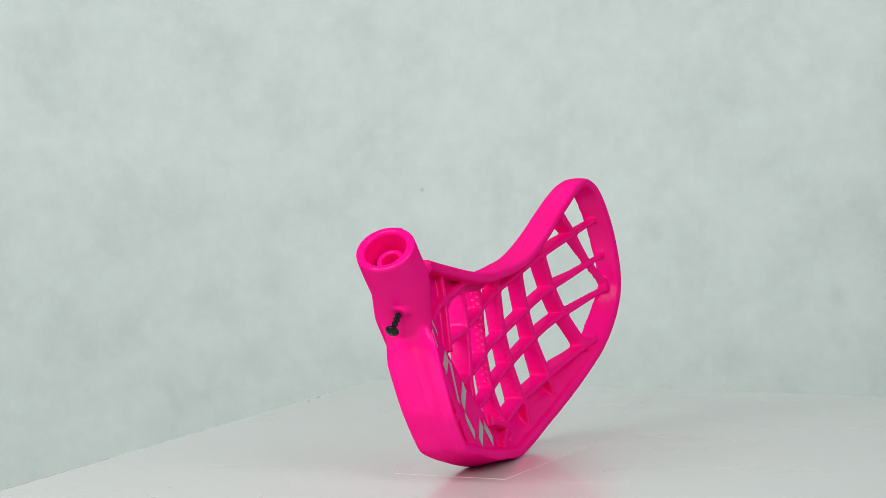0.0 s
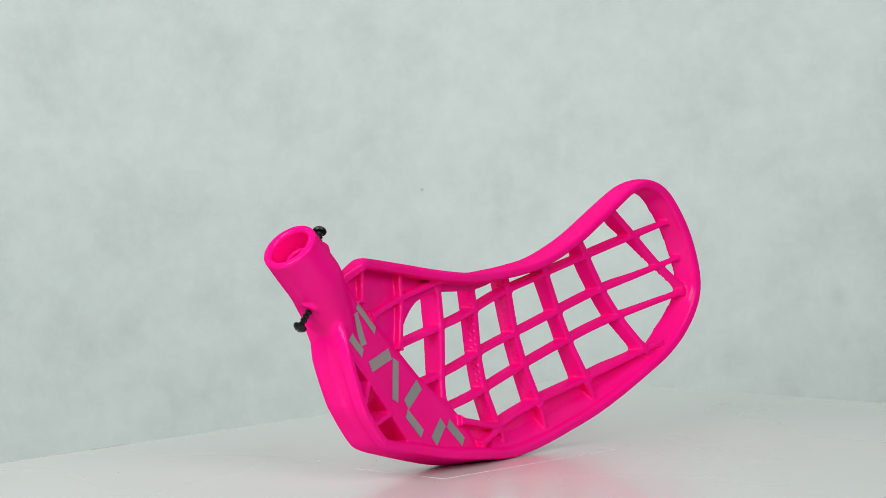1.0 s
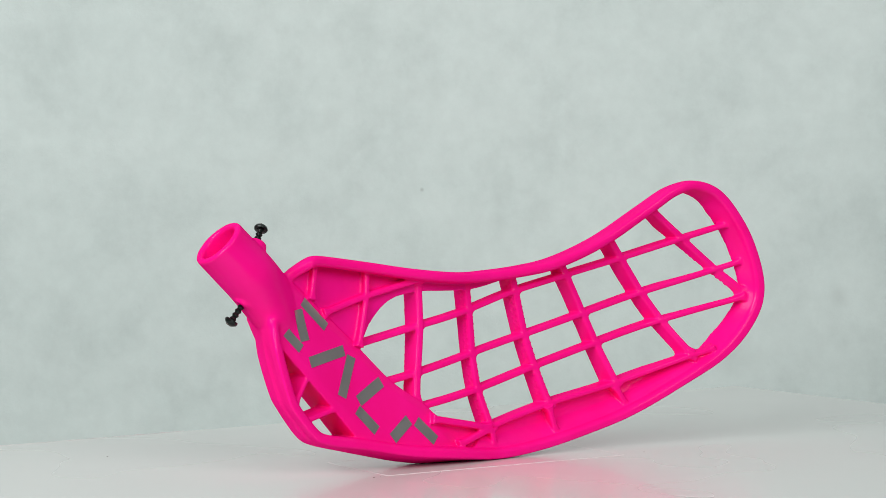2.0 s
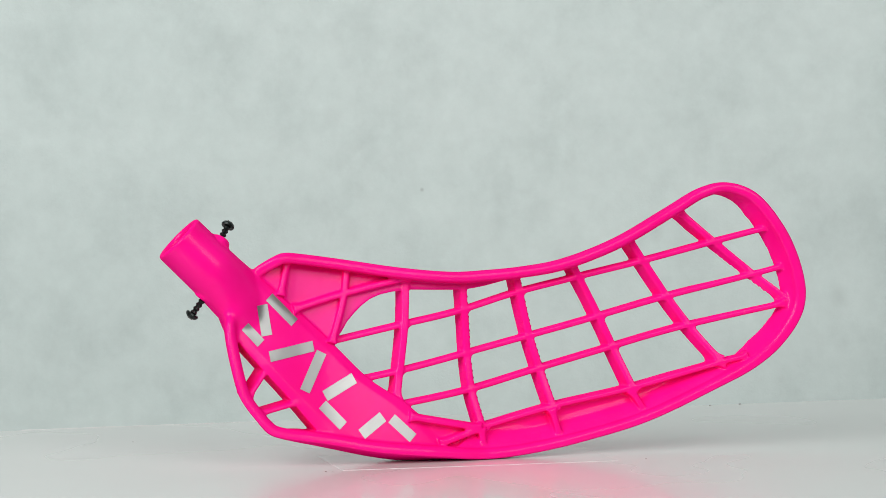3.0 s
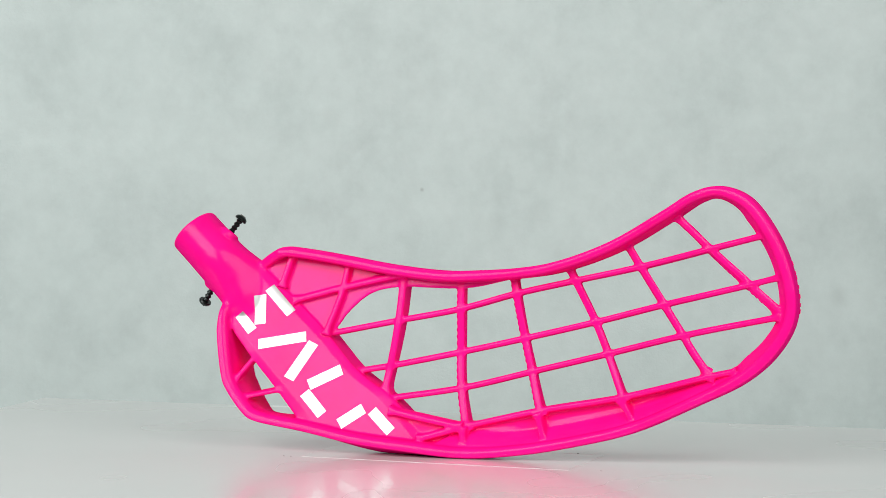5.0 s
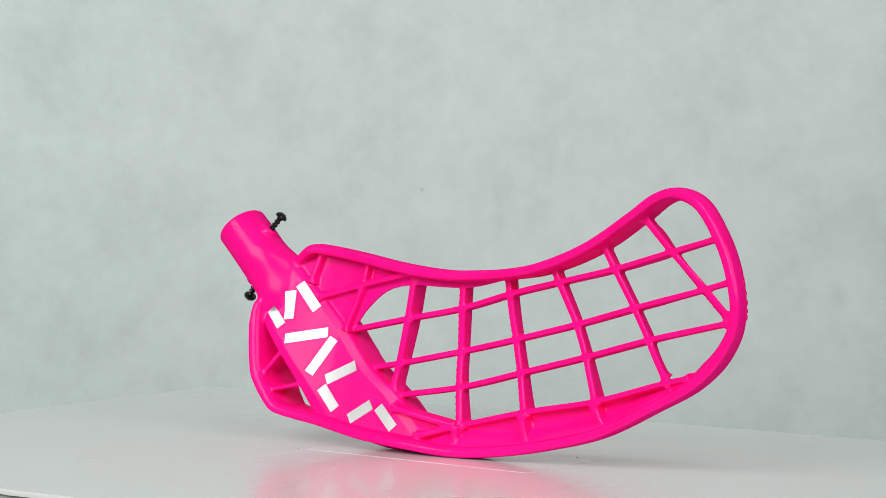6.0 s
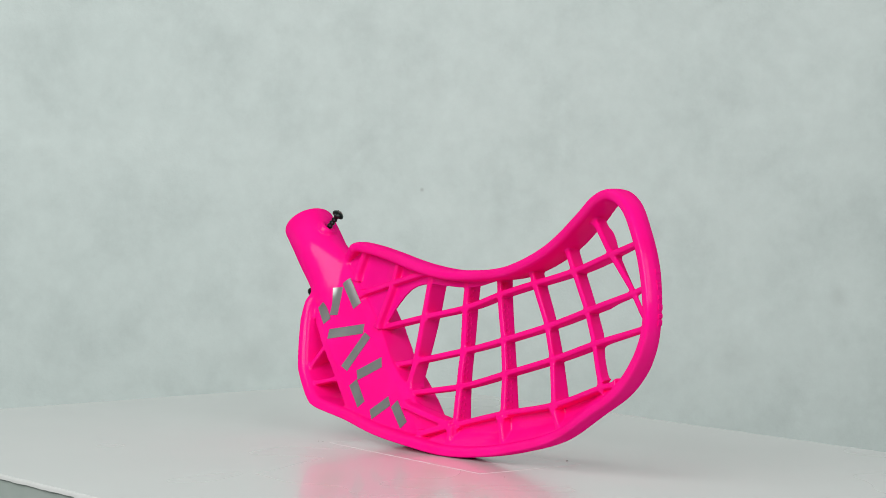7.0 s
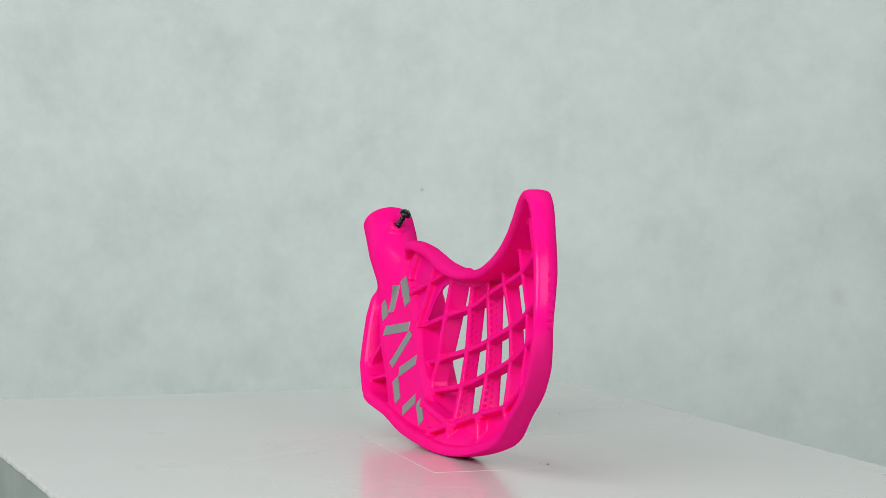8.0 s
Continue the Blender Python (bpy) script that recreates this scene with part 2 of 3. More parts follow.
def at(x, z, d):
    """The point of the blade at plan place (x, z), d behind its front face."""
    return Vector((x, eased(x, SOLE_X, SOLE_Y) + eased(x, LEAN_X, LEAN) * z + d, z))


def sole_d(x, z):
    """Depth of the sole plate, which dips from the rim to the lattice."""
    low = float(np.interp(x, (-0.018, 0.0265, 0.0824, 0.113, 0.1345), (0.0050, 0.0055, 0.0195, 0.0345, 0.0450)))
    k = float(np.clip((z - low) / 0.009, 0, 1))
    return 0.0035 + 0.0065 * k * k * (3 - 2 * k)


def upper(x, z):
    """0 on the sole and the heel's side, 1 along the top."""
    k = float(np.clip((z - (0.055 + 0.22 * x)) / 0.02 + 0.5, 0, 1))
    side = float(np.clip((x + 0.105) / 0.01, 0, 1))
    return k * max(side, float(np.clip((z - 0.066) / 0.018, 0, 1)))


def rim_depth(x, z):
    """How deep the rim is: shallow over the heel, deeper along the back of the crook, thick at the heel's side."""
    top = float(np.interp(x, (-0.125, -0.10, -0.07, -0.04, -0.01, 0.025, 0.10, 0.13, 0.15), (0.0150, 0.009, 0.009, 0.011, 0.0135, 0.0170, 0.0150, 0.0115, 0.0108)))
    low = float(np.interp(x, (-0.129, -0.123, -0.109, -0.08, 0.0, 0.1, 0.16), (0.0282, 0.0268, 0.0254, 0.0248, 0.0170, 0.0120, 0.0108)))
    low *= 1 - 0.15 * float(np.clip((z - 0.055) / 0.018, 0, 1))
    return low + (top - low) * upper(x, z)


def tuck(x, z):
    """How far the back of the rim is drawn in."""
    k = upper(x, z)
    low = float(np.interp(x, (-0.12, -0.105, -0.08, -0.045, -0.02, 0.004, 0.03, 0.17), (0.0008, -0.0016, -0.0034, -0.0044, -0.0026, 0.0004, 0.0016, 0.0020)))
    top = float(np.interp(x, (0.10, 0.13, 0.15), (0.0008, 0.0015, 0.003)))
    return low + (top - low) * k


def panel_d(x, z):
    """Depth of the slanted emblem panel, which rises towards the socket."""
    a = (x + 0.12) * 0.69 - (z - 0.08) * 0.72
    t = ((x + 0.12) * 0.72 + (z - 0.08) * 0.69) / 0.017
    back = 0.0022 * float(np.clip((0.030 - a) / 0.026, 0, 1) * np.clip(0.6 - t, 0, 1))
    return float(np.interp(a, (0, 0.04, 0.1), (0.0042, 0.0044, 0.0052)) + back + t * np.interp(a, (0, 0.04, 0.1), (0.003, 0.0025, 0.0022)))


OUTLINE = [(-0.0983, 0.1016), (-0.0920, 0.1010), (-0.0703, 0.0979), (-0.0428, 0.0937), (-0.0152, 0.0911), (0.0000, 0.0915), (0.0209, 0.0932), (0.0400, 0.0966),
           (0.0679, 0.1068), (0.0956, 0.1225), (0.1115, 0.1318), (0.1243, 0.1345), (0.1390, 0.1297), (0.1530, 0.1138), (0.1612, 0.0968), (0.1647, 0.0797),
           (0.1626, 0.0681), (0.1531, 0.0538), (0.1392, 0.0421), (0.1166, 0.0306), (0.0830, 0.0155), (0.0548, 0.0078), (0.0265, 0.0024), (0.0, 0.0003),
           (-0.0284, 0.0029), (-0.0554, 0.0059), (-0.0795, 0.0106), (-0.1050, 0.0155), (-0.1092, 0.0178), (-0.1206, 0.0315), (-0.1231, 0.0370), (-0.1288, 0.0663),
           (-0.1275, 0.0760), (-0.1215, 0.0870), (-0.1145, 0.0938), (-0.1020, 0.1010)]
RING = spline(OUTLINE, 8, True)


def inward(ring, i):
    n = len(ring)
    t = ring[(i + 1) % n] - ring[i - 1]
    t = t / np.linalg.norm(t)
    return np.array((t[1], -t[0]))


def toe_back(x, z):
    """How deep a rib may reach before it would come out behind the rim."""
    side = float(np.interp(x + 0.45 * max(0.0, 0.075 - z), (0.095, 0.120, 0.147), (0.0190, 0.0120, 0.0078)))
    top = float(np.clip((z - (0.0900 + 0.24 * max(0.0, x - 0.02))) / 0.006 + 0.5, 0, 1)) if x > 0.03 else 0.0
    return min(side, 0.026 - 0.0120 * top)


def bevelled(path, half, d0, d1, taper=0.0, soft=0.0006, n=None, over=None, slant=0.0, flare=0.0):
    """Rings of a rib along a plan path: half its thickness, front and back depth; it spreads at its ends."""
    pts = resample(spline(path, 8), n or max(12, 9 * len(path)))
    length = float(np.linalg.norm(np.diff(pts, axis=0), axis=1).sum())
    rings = []
    for i, p in enumerate(pts):
        t = pts[min(i + 1, len(pts) - 1)] - pts[max(i - 1, 0)]
        t = t / np.linalg.norm(t)
        s = np.array((-t[1], t[0]))
        f = d0
        run = min(i, len(pts) - 1 - i) / (len(pts) - 1) * length
        spread = flare * max(0.0, 1 - run / 0.0045) ** 2
        a, b = half + spread, half + taper + spread
        sec = ((a - soft, f), (a, f + soft), (b, d1 - soft), (b - soft, d1), (-b + soft, d1), (-b, d1 - soft), (-a, f + soft), (-a + soft, f))
        lift = over(*p) if over else 0.0
        rings.append([at(*(p + s * o + np.array((slant * (0.5 - (d - f) / (d1 - f)), 0.0))), min(d + lift * (1 - 0.6 * (d - f) / (d1 - f)), toe_back(*p))) for o, d in sec])
    return rings


class Mould:
    """Pieces of one casting: fused, rounded where they meet, and cut apart again into their parts."""

    def __init__(self):
        self.parts, self.verts, self.faces, self.owner = [], [], [], []

    def add(self, name, bm, mat=None, label="", parent=None):
        """A new part out of a closed bmesh. Returns its key."""
        self.parts.append((name, mat or PINK, label, parent))
        return self.more(len(self.parts) - 1, bm)

    def more(self, key, bm):
        """Another closed piece of a part."""
        bmesh.ops.recalc_face_normals(bm, faces=bm.faces[:])
        bm.verts.index_update()
        base = len(self.verts)
        self.verts += [v.co.copy() for v in bm.verts]
        for f in bm.faces:
            self.faces.append([base + v.index for v in f.verts])
            self.owner.append(key)
        bm.free()
        return key

    def cast(self, thing, cell, soft, melts):
        """Fuse all pieces on a fine grid, smooth them, more so round the melts (place, radius, rounds), and make the parts."""
        raw = bpy.data.meshes.new("casting")
        raw.from_pydata(self.verts, [], self.faces)
        block = new("casting", raw)
        grid = block.modifiers.new("fuse", "REMESH")
        grid.mode, grid.voxel_size, grid.adaptivity = "VOXEL", cell, 0.0
        fused = bpy.data.meshes.new_from_object(block.evaluated_get(bpy.context.evaluated_depsgraph_get()))
        n = len(fused.vertices)
        co = np.empty(n * 3)
        fused.vertices.foreach_get("co", co)
        co = co.reshape(-1, 3)
        ends = np.empty(len(fused.edges) * 2, dtype=np.int64)
        fused.edges.foreach_get("vertices", ends)
        a, b = ends.reshape(-1, 2).T
        count = np.maximum(np.bincount(a, minlength=n) + np.bincount(b, minlength=n), 1)

        def relaxed(weight):
            near = np.stack([np.bincount(a, co[b, k], n) + np.bincount(b, co[a, k], n) for k in range(3)], 1) / count[:, None]
            return co + (near - co) * weight

        for _ in range(soft):
            co = relaxed(0.5)
        for place, radius, rounds in melts:
            w = np.clip(1.6 * (1 - np.linalg.norm(co - np.array(place), axis=1) / radius), 0, 1)[:, None] * 0.6
            for _ in range(rounds):
                co = relaxed(w)
        fused.vertices.foreach_set("co", co.ravel())
        fused.update()
        normals = np.empty(n * 3)
        fused.vertex_normals.foreach_get("vector", normals)
        normals = normals.reshape(-1, 3)
        sides = np.empty(len(fused.loops), dtype=np.int64)
        fused.loops.foreach_get("vertex_index", sides)
        quads = sides.reshape(-1, 4)
        tree = BVHTree.FromPolygons(self.verts, self.faces)
        centres = co[quads].mean(axis=1)
        own = np.array([self.owner[tree.find_nearest(c)[2]] for c in centres])
        made = {}
        for key, (name, mat, label, parent) in enumerate(self.parts):
            mine = quads[own == key]
            if not len(mine):
                continue
            used, local = np.unique(mine, return_inverse=True)
            me = bpy.data.meshes.new(name)
            me.from_pydata(co[used].tolist(), [], local.reshape(-1, 4).tolist())
            me.polygons.foreach_set("use_smooth", np.ones(len(mine), dtype=bool))
            me.normals_split_custom_set_from_vertices(normals[used].tolist())
            me.materials.append(mat)
            made[key] = new(name, me)
            made[key].parent = made.get(parent, thing)
            if label:
                tagged(made[key], label)
        self.face_tree = BVHTree.FromPolygons(co.tolist(), quads.tolist())
        bpy.data.objects.remove(block)
        bpy.data.meshes.remove(raw)
        bpy.data.meshes.remove(fused)
        return made

    def front(self, x, z):
        """How far back the front of the casting lies at a plan place."""
        hit = self.face_tree.ray_cast(Vector((x, -0.2, z)), Vector((0, 1, 0)))
        return hit[0].y if hit[0] else 0.0


def rib(name, mould, path, half, d0, d1, taper=0.0, label="", slant=0.0, over=None, flare=0.0012):
    bm = bmesh.new()
    tube_between(bm, bevelled(path, half, d0, d1, taper, slant=slant, over=over, flare=flare))
    return mould.add(name, bm, PINK, label)


def lofted(name, mould, upper, lower, d0, d1, n=28, m=5, label="", mat=None, soft=0.0, draft=0.0):
    """A plate between two plan curves, d0 to d1 behind the face."""
    a, b = resample(spline(upper, 6), n), resample(spline(lower, 6), n)
    bm = bmesh.new()
    rings = []
    for p, q in zip(a, b):
        row = [p + (q - p) * k / (m - 1) for k in range(m)]
        front = [at(*r, (d0(*r) if callable(d0) else d0) + (soft if k in (0, m - 1) else 0.0)) for k, r in enumerate(row)]
        rings.append(front + [at(r[0] - draft, r[1], d1) for r in reversed(row)])
    tube_between(bm, rings)
    return mould.add(name, bm, mat or PINK, label)


def frame_axes(d):
    d = Vector(d).normalized()
    u = d.orthogonal().normalized()
    return d, u, d.cross(u)


def lathe(bm, base, axis, prof, n=28):
    """Rings of (radius, distance along the axis) round an axis."""
    d, u, v = frame_axes(axis)
    rings = [[Vector(base) + d * h + (u * math.cos(a) + v * math.sin(a)) * r for a in np.linspace(0, 2 * math.pi, n, endpoint=False)] for r, h in prof]
    tube_between(bm, rings)


SOCKET_TOP = Vector((-0.1506, -0.0289, 0.1094))
SOCKET_AXIS = Vector((0.714, 0.045, -0.70)).normalized()


def make_socket(mould):
    ax = SOCKET_AXIS
    side = ax.cross(Vector((0, 1, 0))).normalized()
    depth = side.cross(ax).normalized()
    n = 48
    rows = [(-0.0290, 0.0040, 0.0040), (-0.0290, 0.0086, 0.0086), (-0.0012, 0.0094, 0.0094), (0.0, 0.0102, 0.0102), (0.0, 0.0122, 0.0130), (0.0008, 0.0129, 0.0137)]
    rings = [(abs(h), a, b, 0.0) for h, a, b in rows]
    rings.append((0.012, 0.0130, 0.0138, 0.0004))
    for h in np.linspace(0.022, 0.066, 15):
        k = float(np.clip((h - 0.020) / 0.032, 0, 1))
        k = k * k * (3 - 2 * k)
        front, back = 0.0134 - 0.0060 * k - 0.40 * max(0.0, float(h) - 0.046), 0.0142 + 0.0045 * float(np.clip((h - 0.024) / 0.018, 0, 1))
        rings.append((float(h), 0.0131 + 0.0012 * k, (front + back) / 2, (back - front) / 2, 0.7 * k))
    bm = bmesh.new()
    turn = np.linspace(0, 2 * math.pi, n, endpoint=False)
    for k, (h, a, b, off, *tilt) in enumerate(rings):
        # the front slopes over into the slanted panel
        slope = tilt[0] if tilt else 0.0
        rings[k] = [SOCKET_TOP + ax * h + side * (math.cos(t) * a) + depth * (off + math.sin(t) * b + slope * math.cos(t) * a * (0.5 - 0.5 * math.sin(t))) for t in turn]
    tube_between(bm, rings)
    key = mould.add("socket", bm, PINK, "round hollow shaft socket")
    bm = bmesh.new()
    lathe(bm, SOCKET_TOP + ax * 0.0285, -ax, [(0.0066, 0.0), (0.0066, 0.0200), (0.0058, 0.0210), (0.0040, 0.0210), (0.0036, 0.0030)], 28)
    mould.add("inner_spigot", bm, PINK, parent=key)
    return key


def make_boss(mould, socket, base, head):
    """The raised ring round a screw hole."""
    axis = (Vector(head) - Vector(base)).normalized()
    bm = bmesh.new()
    lathe(bm, Vector(base) - axis * 0.0050, axis, [(0.0056, 0.0), (0.0050, 0.0030), (0.0042, 0.0036), (0.0024, 0.0036), (0.0022, 0.0010)], 24)
    mould.add("screw_boss", bm, PINK, parent=socket)


def make_screw(blade, base, head):
    axis = (Vector(head) - Vector(base)).normalized()
    ln = (Vector(head) - Vector(base)).length
    bm = bmesh.new()
    lathe(bm, Vector(base) + axis * ln, axis, [(0.0012, -0.0006), (0.0030, -0.0005), (0.0033, 0.0002), (0.0029, 0.0012), (0.0018, 0.0020), (0.0007, 0.0022), (0.0006, 0.0012)], 24)
    screw = part("screw", bm, BLACK, blade, "black domed fixing screw half driven in")
    d, u, v = frame_axes(axis)
    for a, b in ((u, v), (v, u)):
        bm = bmesh.new()
        c = Vector(base) + axis * (ln + 0.0019)
        tube_between(bm, [[c + a * (q * 0.0015) + b * x + axis * z for x, z in ((-0.00025, 0.0), (0.00025, 0.0), (0.00025, 0.0005), (-0.00025, 0.0005))] for q in (-1, 1)])
        part("cross_slot", bm, GRIT, screw)
    bm = bmesh.new()
    prof = []
    for k in range(13):
        h = -0.006 + (ln + 0.006) * k / 12
        prof.append((0.0017 if k % 2 else 0.0011, h))
    lathe(bm, base, axis, prof, 18)
    part("threaded_shank", bm, BLACK, screw)


CROSS = ([(-0.0401, 0.0900), (-0.0410, 0.0657), (-0.0456, 0.0300)], [(-0.0113, 0.0885), (-0.0102, 0.0685), (-0.0079, 0.0356), (-0.0022, 0.0130)],
         [(0.0155, 0.0905), (0.0224, 0.0600), (0.0308, 0.0323), (0.0345, 0.0215)], [(0.0440, 0.0950), (0.0582, 0.0682), (0.0686, 0.0458), (0.0760, 0.0300)],
         [(0.0730, 0.1072), (0.0929, 0.0779), (0.1076, 0.0585), (0.1190, 0.0455)], [(0.0990, 0.1200), (0.1172, 0.1046), (0.1381, 0.0879), (0.1545, 0.0756)])


def lattice(x, z):
    """How far the front of the lattice lies behind its usual depth: further back at the heel, forward at the sole and the toe."""
    v = (z - (0.053 + 0.28 * x)) / 0.0225
    along = float(np.interp(x, (-0.045, -0.008, 0.024, 0.06, 0.10, 0.135, 0.156), (0.0038, 0.0036, 0.0028, 0.0024, 0.0014, -0.0002, -0.0018)))
    return along + float(np.interp(v, (-1.8, -0.8, 0.0, 1.0, 2.0), (-0.0046, -0.0008, 0.0, -0.0016, -0.0020)))


LONG = ([(-0.0810, 0.0574), (-0.0765, 0.0583), (-0.0427, 0.0654), (-0.0111, 0.0719), (0.0168, 0.0800), (0.0461, 0.0869), (0.0839, 0.0955), (0.1186, 0.1046), (0.1465, 0.1118)],
        [(-0.0630, 0.0396), (-0.0584, 0.0405), (-0.0438, 0.0432), (-0.0096, 0.0507), (0.0238, 0.0587), (0.0580, 0.0673), (0.0941, 0.0771), (0.1370, 0.0877), (0.1545, 0.0924)],
        [(-0.0445, 0.0268), (-0.0400, 0.0277), (-0.0068, 0.0334), (0.0280, 0.0425), (0.0644, 0.0520), (0.1021, 0.0621), (0.1550, 0.0738)],
        [(-0.0026, 0.0150), (0.0336, 0.0239), (0.0742, 0.0318), (0.1215, 0.0446), (0.1350, 0.0476)])
# half thickness, front, back and slant of each cross rib
CROSS_SIZE = ((0.0019, 0.0062, 0.0205, 0.0022), (0.0019, 0.0070, 0.0171, 0.0026), (0.0019, 0.0070, 0.0166, 0.0029), (0.0018, 0.0070, 0.0160, 0.0034), (0.0018, 0.0071, 0.0157, 0.0042), (0.0018, 0.0073, 0.0155, 0.0040))
SLANT = 0.0036


def crossings():
    """Plan places and directions where cross ribs meet long ribs."""
    out = []
    for k, a in enumerate(CROSS):
        pa = resample(spline(a, 8), 60)
        for b in LONG:
            pb = resample(spline(b, 8), 160)
            gap = np.linalg.norm(pa[:, None] - pb[None], axis=2)
            i, j = np.unravel_index(gap.argmin(), gap.shape)
            if gap[i, j] < 0.002:
                ta = pa[min(i + 1, 59)] - pa[max(i - 1, 0)]
                tb = pb[min(j + 1, 159)] - pb[max(j - 1, 0)]
                out.append((k, pb[j], ta / np.linalg.norm(ta), tb / np.linalg.norm(tb)))
    return out


def make_fillet(mould, key, c, ta, tb):
    """A small concave star of plastic that rounds the corners where two ribs cross."""
    bm = bmesh.new()
    rings = []
    for d, sh in ((0.0073, 0.5), (0.0079, 0.42), (0.0135, -0.3)):
        ring = []
        for u, v, ru, rv in ((ta, tb, 0.0040, 0.0050), (tb, -ta, 0.0050, 0.0040), (-ta, -tb, 0.0040, 0.0050), (-tb, ta, 0.0050, 0.0040)):
            for k in range(5):
                t = k / 5
                q = u * ru * (1 - t) ** 2 + (u * 0.0013 + v * 0.0013) * 2 * t * (1 - t) + v * rv * t * t
                ring.append(at(*(c + q + np.array((SLANT * sh, 0))), min(d + lattice(*c), toe_back(*c))))
        rings.append(ring)
    tube_between(bm, rings)
    mould.more(key, bm)


def make_studs(parent, path, half, d0, d1, slant):
    """Fine diamond grip pattern on both flanks of a cross rib."""
    pts = resample(spline(path, 8), 24)
    bm = bmesh.new()
    for i in range(1, 23):
        p, t = pts[i], pts[i + 1] - pts[i - 1]
        t = t / np.linalg.norm(t)
        s = np.array((-t[1], t[0]))
        for side in (-1, 1):
            for col in range(2):
                dc = d0 + 0.0018 + 0.0028 * col
                q = p + t * (0.0014 if col % 2 else 0.0)

                def on(along, dd, out):
                    d = dc + dd
                    sh = slant * (0.5 - (d - d0) / (d1 - d0))
                    return bm.verts.new(at(*(q + t * along + s * side * (half + 0.00003 + out) + np.array((sh, 0))), d + lattice(*q) * (1 - 0.6 * (d - d0) / (d1 - d0))))

                e = 0.00135
                a, b, c, f, m = on(-e, 0, 0), on(0, -e, 0), on(e, 0, 0), on(0, e, 0), on(0, 0, 0.00035)
                for x, y in ((a, b), (b, c), (c, f), (f, a)):
                    bm.faces.new((x, y, m))
    tagged(part("diamond_grip", bm, PINK, parent, smooth=False), kind="stuff")


SCREWS = (((-0.1294, -0.0250, 0.1096), (-0.1265, -0.0223, 0.1146)), ((-0.1397, -0.0293, 0.0787), (-0.1437, -0.0289, 0.0730)))
NECK = (-0.1190, -0.040, 0.0830)
HEEL_CORNER = (-0.1265, -0.0390, 0.0740)


def inlaid(mould, path, half):
    """Rings of a flat bar that lies on the casting's front."""
    pts = resample(spline(path, 4), 14)
    rings = []
    for i, p in enumerate(pts):
        t = pts[min(i + 1, 13)] - pts[max(i - 1, 0)]
        t = t / np.linalg.norm(t)
        s = np.array((-t[1], t[0]))
        row = [p + s * half * k for k in (-1, -0.5, 0, 0.5, 1)]
        face = [(q, mould.front(*q)) for q in row]
        rings.append([Vector((q[0], y - 0.0003, q[1])) for q, y in face] + [Vector((q[0], y + 0.0006, q[1])) for q, y in reversed(face)])
    return rings


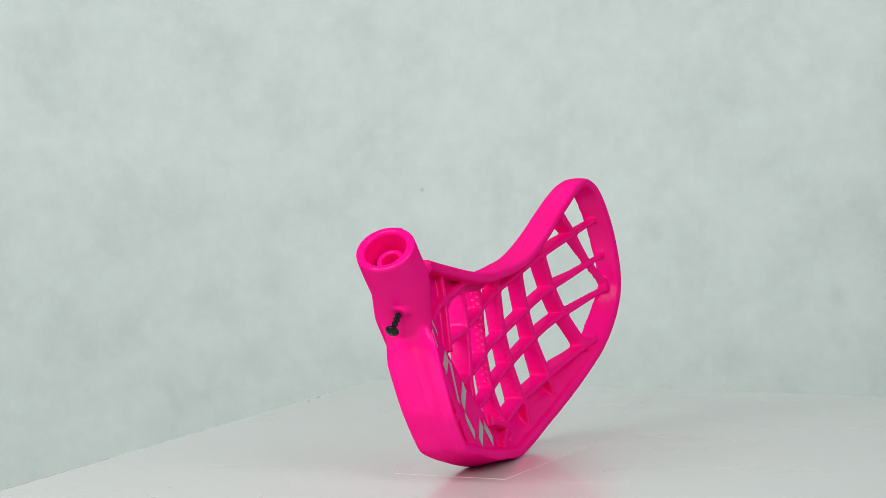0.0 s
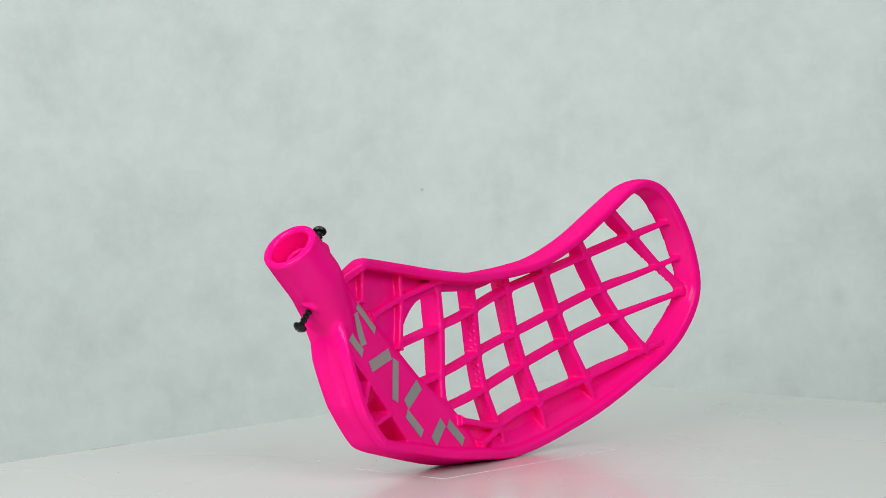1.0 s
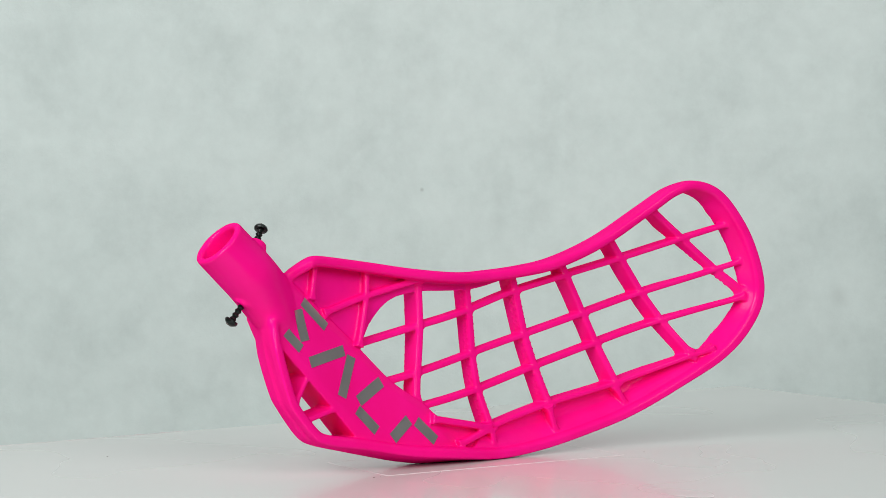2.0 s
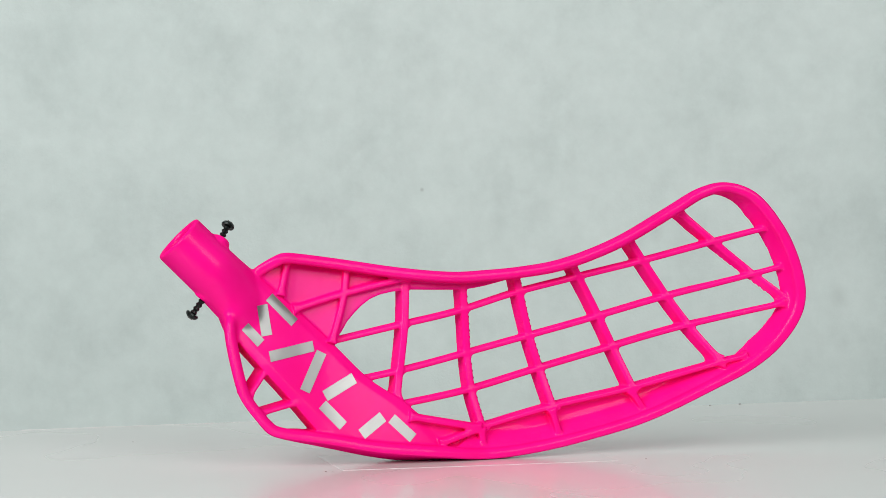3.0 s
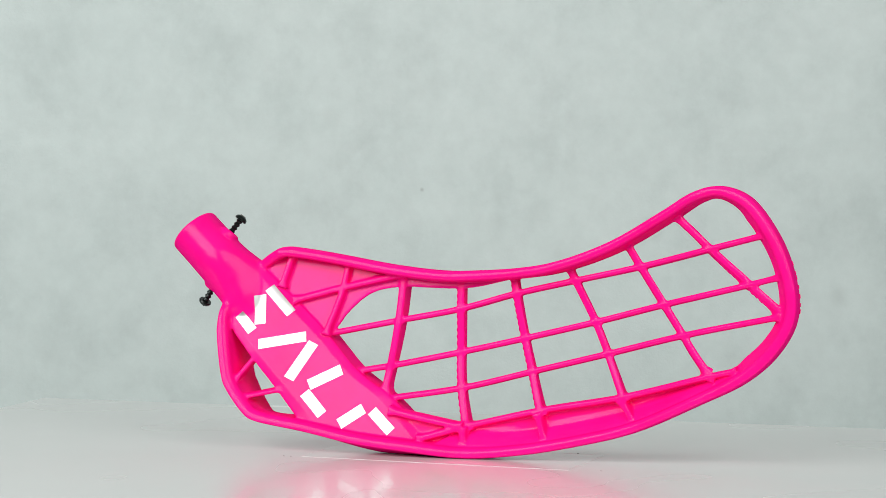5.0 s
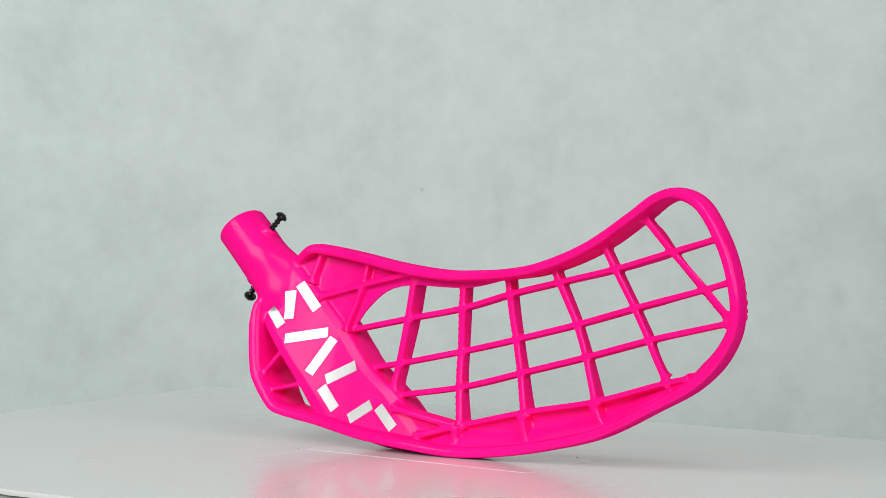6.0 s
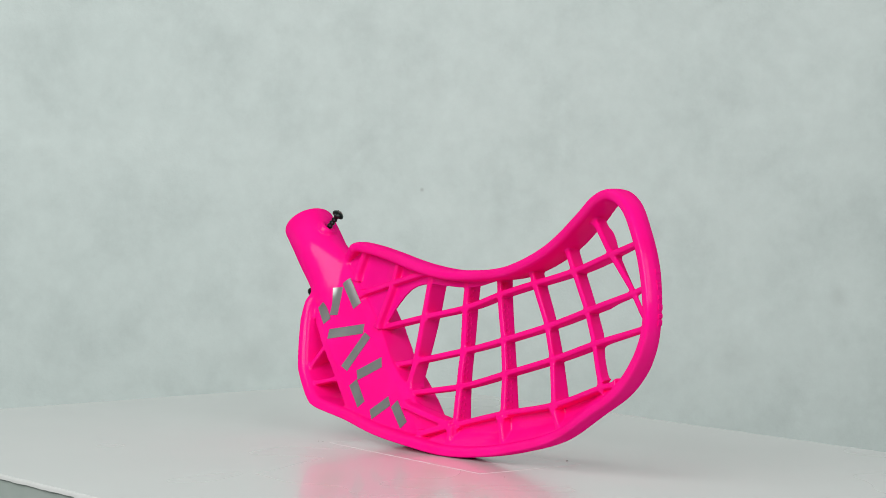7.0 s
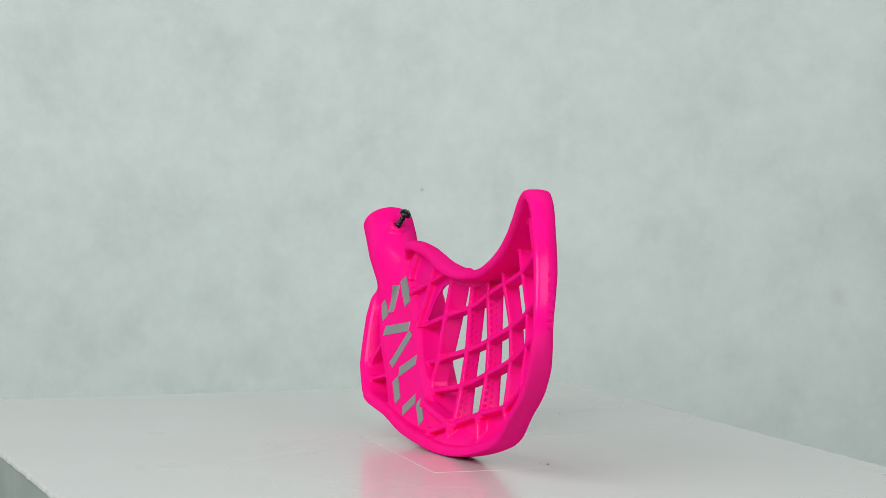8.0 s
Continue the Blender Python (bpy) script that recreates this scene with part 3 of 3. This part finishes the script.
def make_blade():
    blade = new("floorball_blade")
    tagged(blade, "neon pink plastic floorball blade with lattice face, balanced on the board", "sports blade")
    mould = Mould()
    # rim
    bm = bmesh.new()
    rings = []
    for i, p in enumerate(RING):
        s = inward(RING, i)
        dd, tk = rim_depth(*p), tuck(*p)
        flare = 0.0052 * float(np.interp(p[0], (0.116, 0.143), (0, 1))) + float(np.interp(p[0], (-0.10, -0.05), (-0.0018, 0.0006)))
        lip = 0.0050 + 0.0010 * float(np.interp(p[0], (0.12, 0.15), (0, 1)))
        slim = 0.0030 * float(np.interp(p[0], (-0.118, -0.095), (1, 0)) * np.interp(p[1], (0.060, 0.074), (1, 0)))
        g = 0.0010 * float(np.interp(p[0], (-0.11, -0.07), (1, 0))) * float(np.interp(p[1], (0.05, 0.07), (1, 0)))
        sink = 0.009 * float(np.clip((p[1] - 0.071) / 0.012, 0, 1) * np.clip((-0.103 - p[0]) / 0.014, 0, 1))
        crisp = 0.45 + 0.4 * upper(*p)
        out = min(tk, 0.0)
        sec = ((0.0018 * crisp, 0.0), (0.0008 * crisp, 0.0004), (0.0002 * crisp, 0.0014), (out * 0.15, dd * 0.22), (g + out * 0.25, dd * 0.30), (g + out * 0.45, dd * 0.44), (out * 0.6, dd * 0.52),
               (max(tk * 0.22, 0.0) + out * 0.9, dd * 0.7), (max(tk * 0.6, 0.0) + out, dd * 0.88),
               (tk + 0.0004, dd - 0.0004), (tk + 0.0012, dd), (max(lip + flare - slim, tk + 0.0026), dd), (max(lip + flare * 0.9 - slim, tk + 0.0028), dd - 0.0012), (lip + 0.0002, 0.0022), (lip - 0.0004, 0.0008), (lip - 0.0016, 0.0))
        rings.append([at(p[0] + s[0] * o, max(p[1] + s[1] * o, 0.0002), sink + d * (1 - sink / dd)) for o, d in sec])
    tube_between(bm, rings, closed_path=True)
    mould.add("rim", bm, PINK, "smooth rounded outer rim")
    # cross ribs, deep and slanted back, from the top rim to the sole
    cross = []
    for path, (half, d0, d1, slant) in zip(CROSS, CROSS_SIZE):
        cross.append(rib("cross_rib", mould, path, half, d0, d1, 0.0002, slant=slant, over=lattice, flare=0.0018))
    # slim ribs along the length, with filleted crossings
    for path in LONG:
        rib("long_rib", mould, path, 0.0014, 0.0069, 0.0156, 0.0002, over=lattice)
    for k, *place in crossings():
        make_fillet(mould, cross[k], *place)
    # short gussets on the sole plate
    for path in ([(-0.0026, 0.0150), (-0.0014, 0.0055)], [(0.0340, 0.0230), (0.0380, 0.0095)], [(0.0755, 0.0310), (0.0825, 0.0200)], [(-0.0026, 0.0150), (-0.0240, 0.0085)], [(-0.0026, 0.0150), (-0.0390, 0.0222)]):
        rib("gusset", mould, path, 0.0016, 0.0042, 0.0120)
    # ribs of the heel
    for path in ([(-0.0950, 0.0745), (-0.0702, 0.0814), (-0.0374, 0.0890)], [(-0.0683, 0.0955), (-0.0702, 0.0800), (-0.0765, 0.0580)], [(-0.0974, 0.0985), (-0.1013, 0.0812)]):
        rib("heel_rib", mould, path, 0.0015, 0.0050, 0.0108)
    for path in ([(-0.1095, 0.0486), (-0.1196, 0.0345)], [(-0.0955, 0.0310), (-0.1145, 0.0266)]):
        rib("heel_rib", mould, path, 0.0012, 0.0030, 0.0165, slant=0.0042)
    # plates
    lofted("emblem_panel", mould, [(-0.1150, 0.0935), (-0.0766, 0.0585), (-0.0587, 0.0408), (-0.0396, 0.0278), (-0.0170, 0.0068)],
           [(-0.1280, 0.0728), (-0.1230, 0.0614), (-0.1110, 0.0471), (-0.0970, 0.0315), (-0.0810, 0.0125)], panel_d, 0.0250, 30, 9, "wide slanted panel that carries the silver bars", soft=0.0012, draft=0.0040)
    lofted("sole_plate", mould, [(-0.0026, 0.0150), (0.0336, 0.0239), (0.0742, 0.0318), (0.1215, 0.0446), (0.1330, 0.0468)],
           [(-0.0180, 0.0050), (0.0265, 0.0055), (0.0824, 0.0195), (0.1130, 0.0345), (0.1345, 0.0450)], sole_d, 0.0125, 30, 7, "sloped plate along the sole")
    lofted("heel_web", mould, [(-0.1140, 0.0925), (-0.0980, 0.0995), (-0.0703, 0.0955), (-0.0428, 0.0912), (-0.0152, 0.0886), (0.0140, 0.0900), (0.0450, 0.0955)],
           [(-0.1120, 0.0915), (-0.0766, 0.0580), (-0.0673, 0.0692), (-0.0565, 0.0786), (-0.0428, 0.0821), (-0.0069, 0.0823), (0.0140, 0.0868), (0.0450, 0.0945)], 0.0090, 0.0106, 36, 5, "thin pink web in the heel", WEB)
    lofted("sole_web", mould, [(-0.0380, 0.0220), (-0.0026, 0.0150)], [(-0.0190, 0.0060), (-0.0160, 0.0055)], 0.0088, 0.0110, 10, 4)
    socket = make_socket(mould)
    for base, head in SCREWS:
        make_boss(mould, socket, base, head)
    made = mould.cast(blade, 0.0004, 7, [(NECK, 0.024, 70), (HEEL_CORNER, 0.015, 60)])
    for k in (1, 2):
        make_studs(made[cross[k]], CROSS[k], *CROSS_SIZE[k])
    # plain silver bars on the panel
    for path, half in (([(-0.1192, 0.0675), (-0.1116, 0.0594)], 0.0023), ([(-0.1086, 0.0628), (-0.1106, 0.0772)], 0.0026), ([(-0.1070, 0.0808), (-0.0948, 0.0683)], 0.0023),
                       ([(-0.1075, 0.0530), (-0.0858, 0.0570)], 0.0025), ([(-0.0818, 0.0540), (-0.0907, 0.0362)], 0.0026),
                       ([(-0.0660, 0.0412), (-0.0808, 0.0334)], 0.0027), ([(-0.0822, 0.0296), (-0.0722, 0.0192)], 0.0025),
                       ([(-0.0632, 0.0148), (-0.0523, 0.0226)], 0.0027), ([(-0.0480, 0.0216), (-0.0375, 0.0118)], 0.0025)):
        bm = bmesh.new()
        tube_between(bm, inlaid(mould, path, half))
        part("emblem_bar", bm, SILVER, blade, "plain silver bar")
    # raised plain bars on the toe's outer edge
    for k, z in enumerate((0.0990, 0.0950, 0.0915, 0.0875, 0.0840, 0.0800, 0.0765)):
        bm = bmesh.new()
        i = min(range(len(RING)), key=lambda n: abs(RING[n][1] - z) + (0.0 if RING[n][0] > 0.14 else 1.0))
        p, s = RING[i], inward(RING, i)
        h = 0.0011 if k % 2 else 0.0014
        t = np.array((-s[1], s[0]))
        tube_between(bm, [[at(*(p + t * a + s * (o + q)), d) for a, o in ((-h, 0.0012), (-h, 0.0), (-h * 0.6, -0.0005), (h * 0.6, -0.0005), (h, 0.0), (h, 0.0012))] for d, q in ((0.0058, 0.0003), (0.0084, 0.0015))])
        part("embossed_bar", bm, PINK, blade)
    for base, head in SCREWS:
        make_screw(blade, base, head)
    return blade


blade = make_blade()


def motions():
    """Board, tape and blade turn together at an even pace."""
    rows = [(k * 0.5, pose(0, 0, 0, 0, 0, 18.03 * (3.5 - k * 0.5))) for k in range(17)]
    walk(board, rows)
    walk(tape, rows)
    walk(blade, rows)
    for c in crumbs:
        walk(c, rows)


motions()
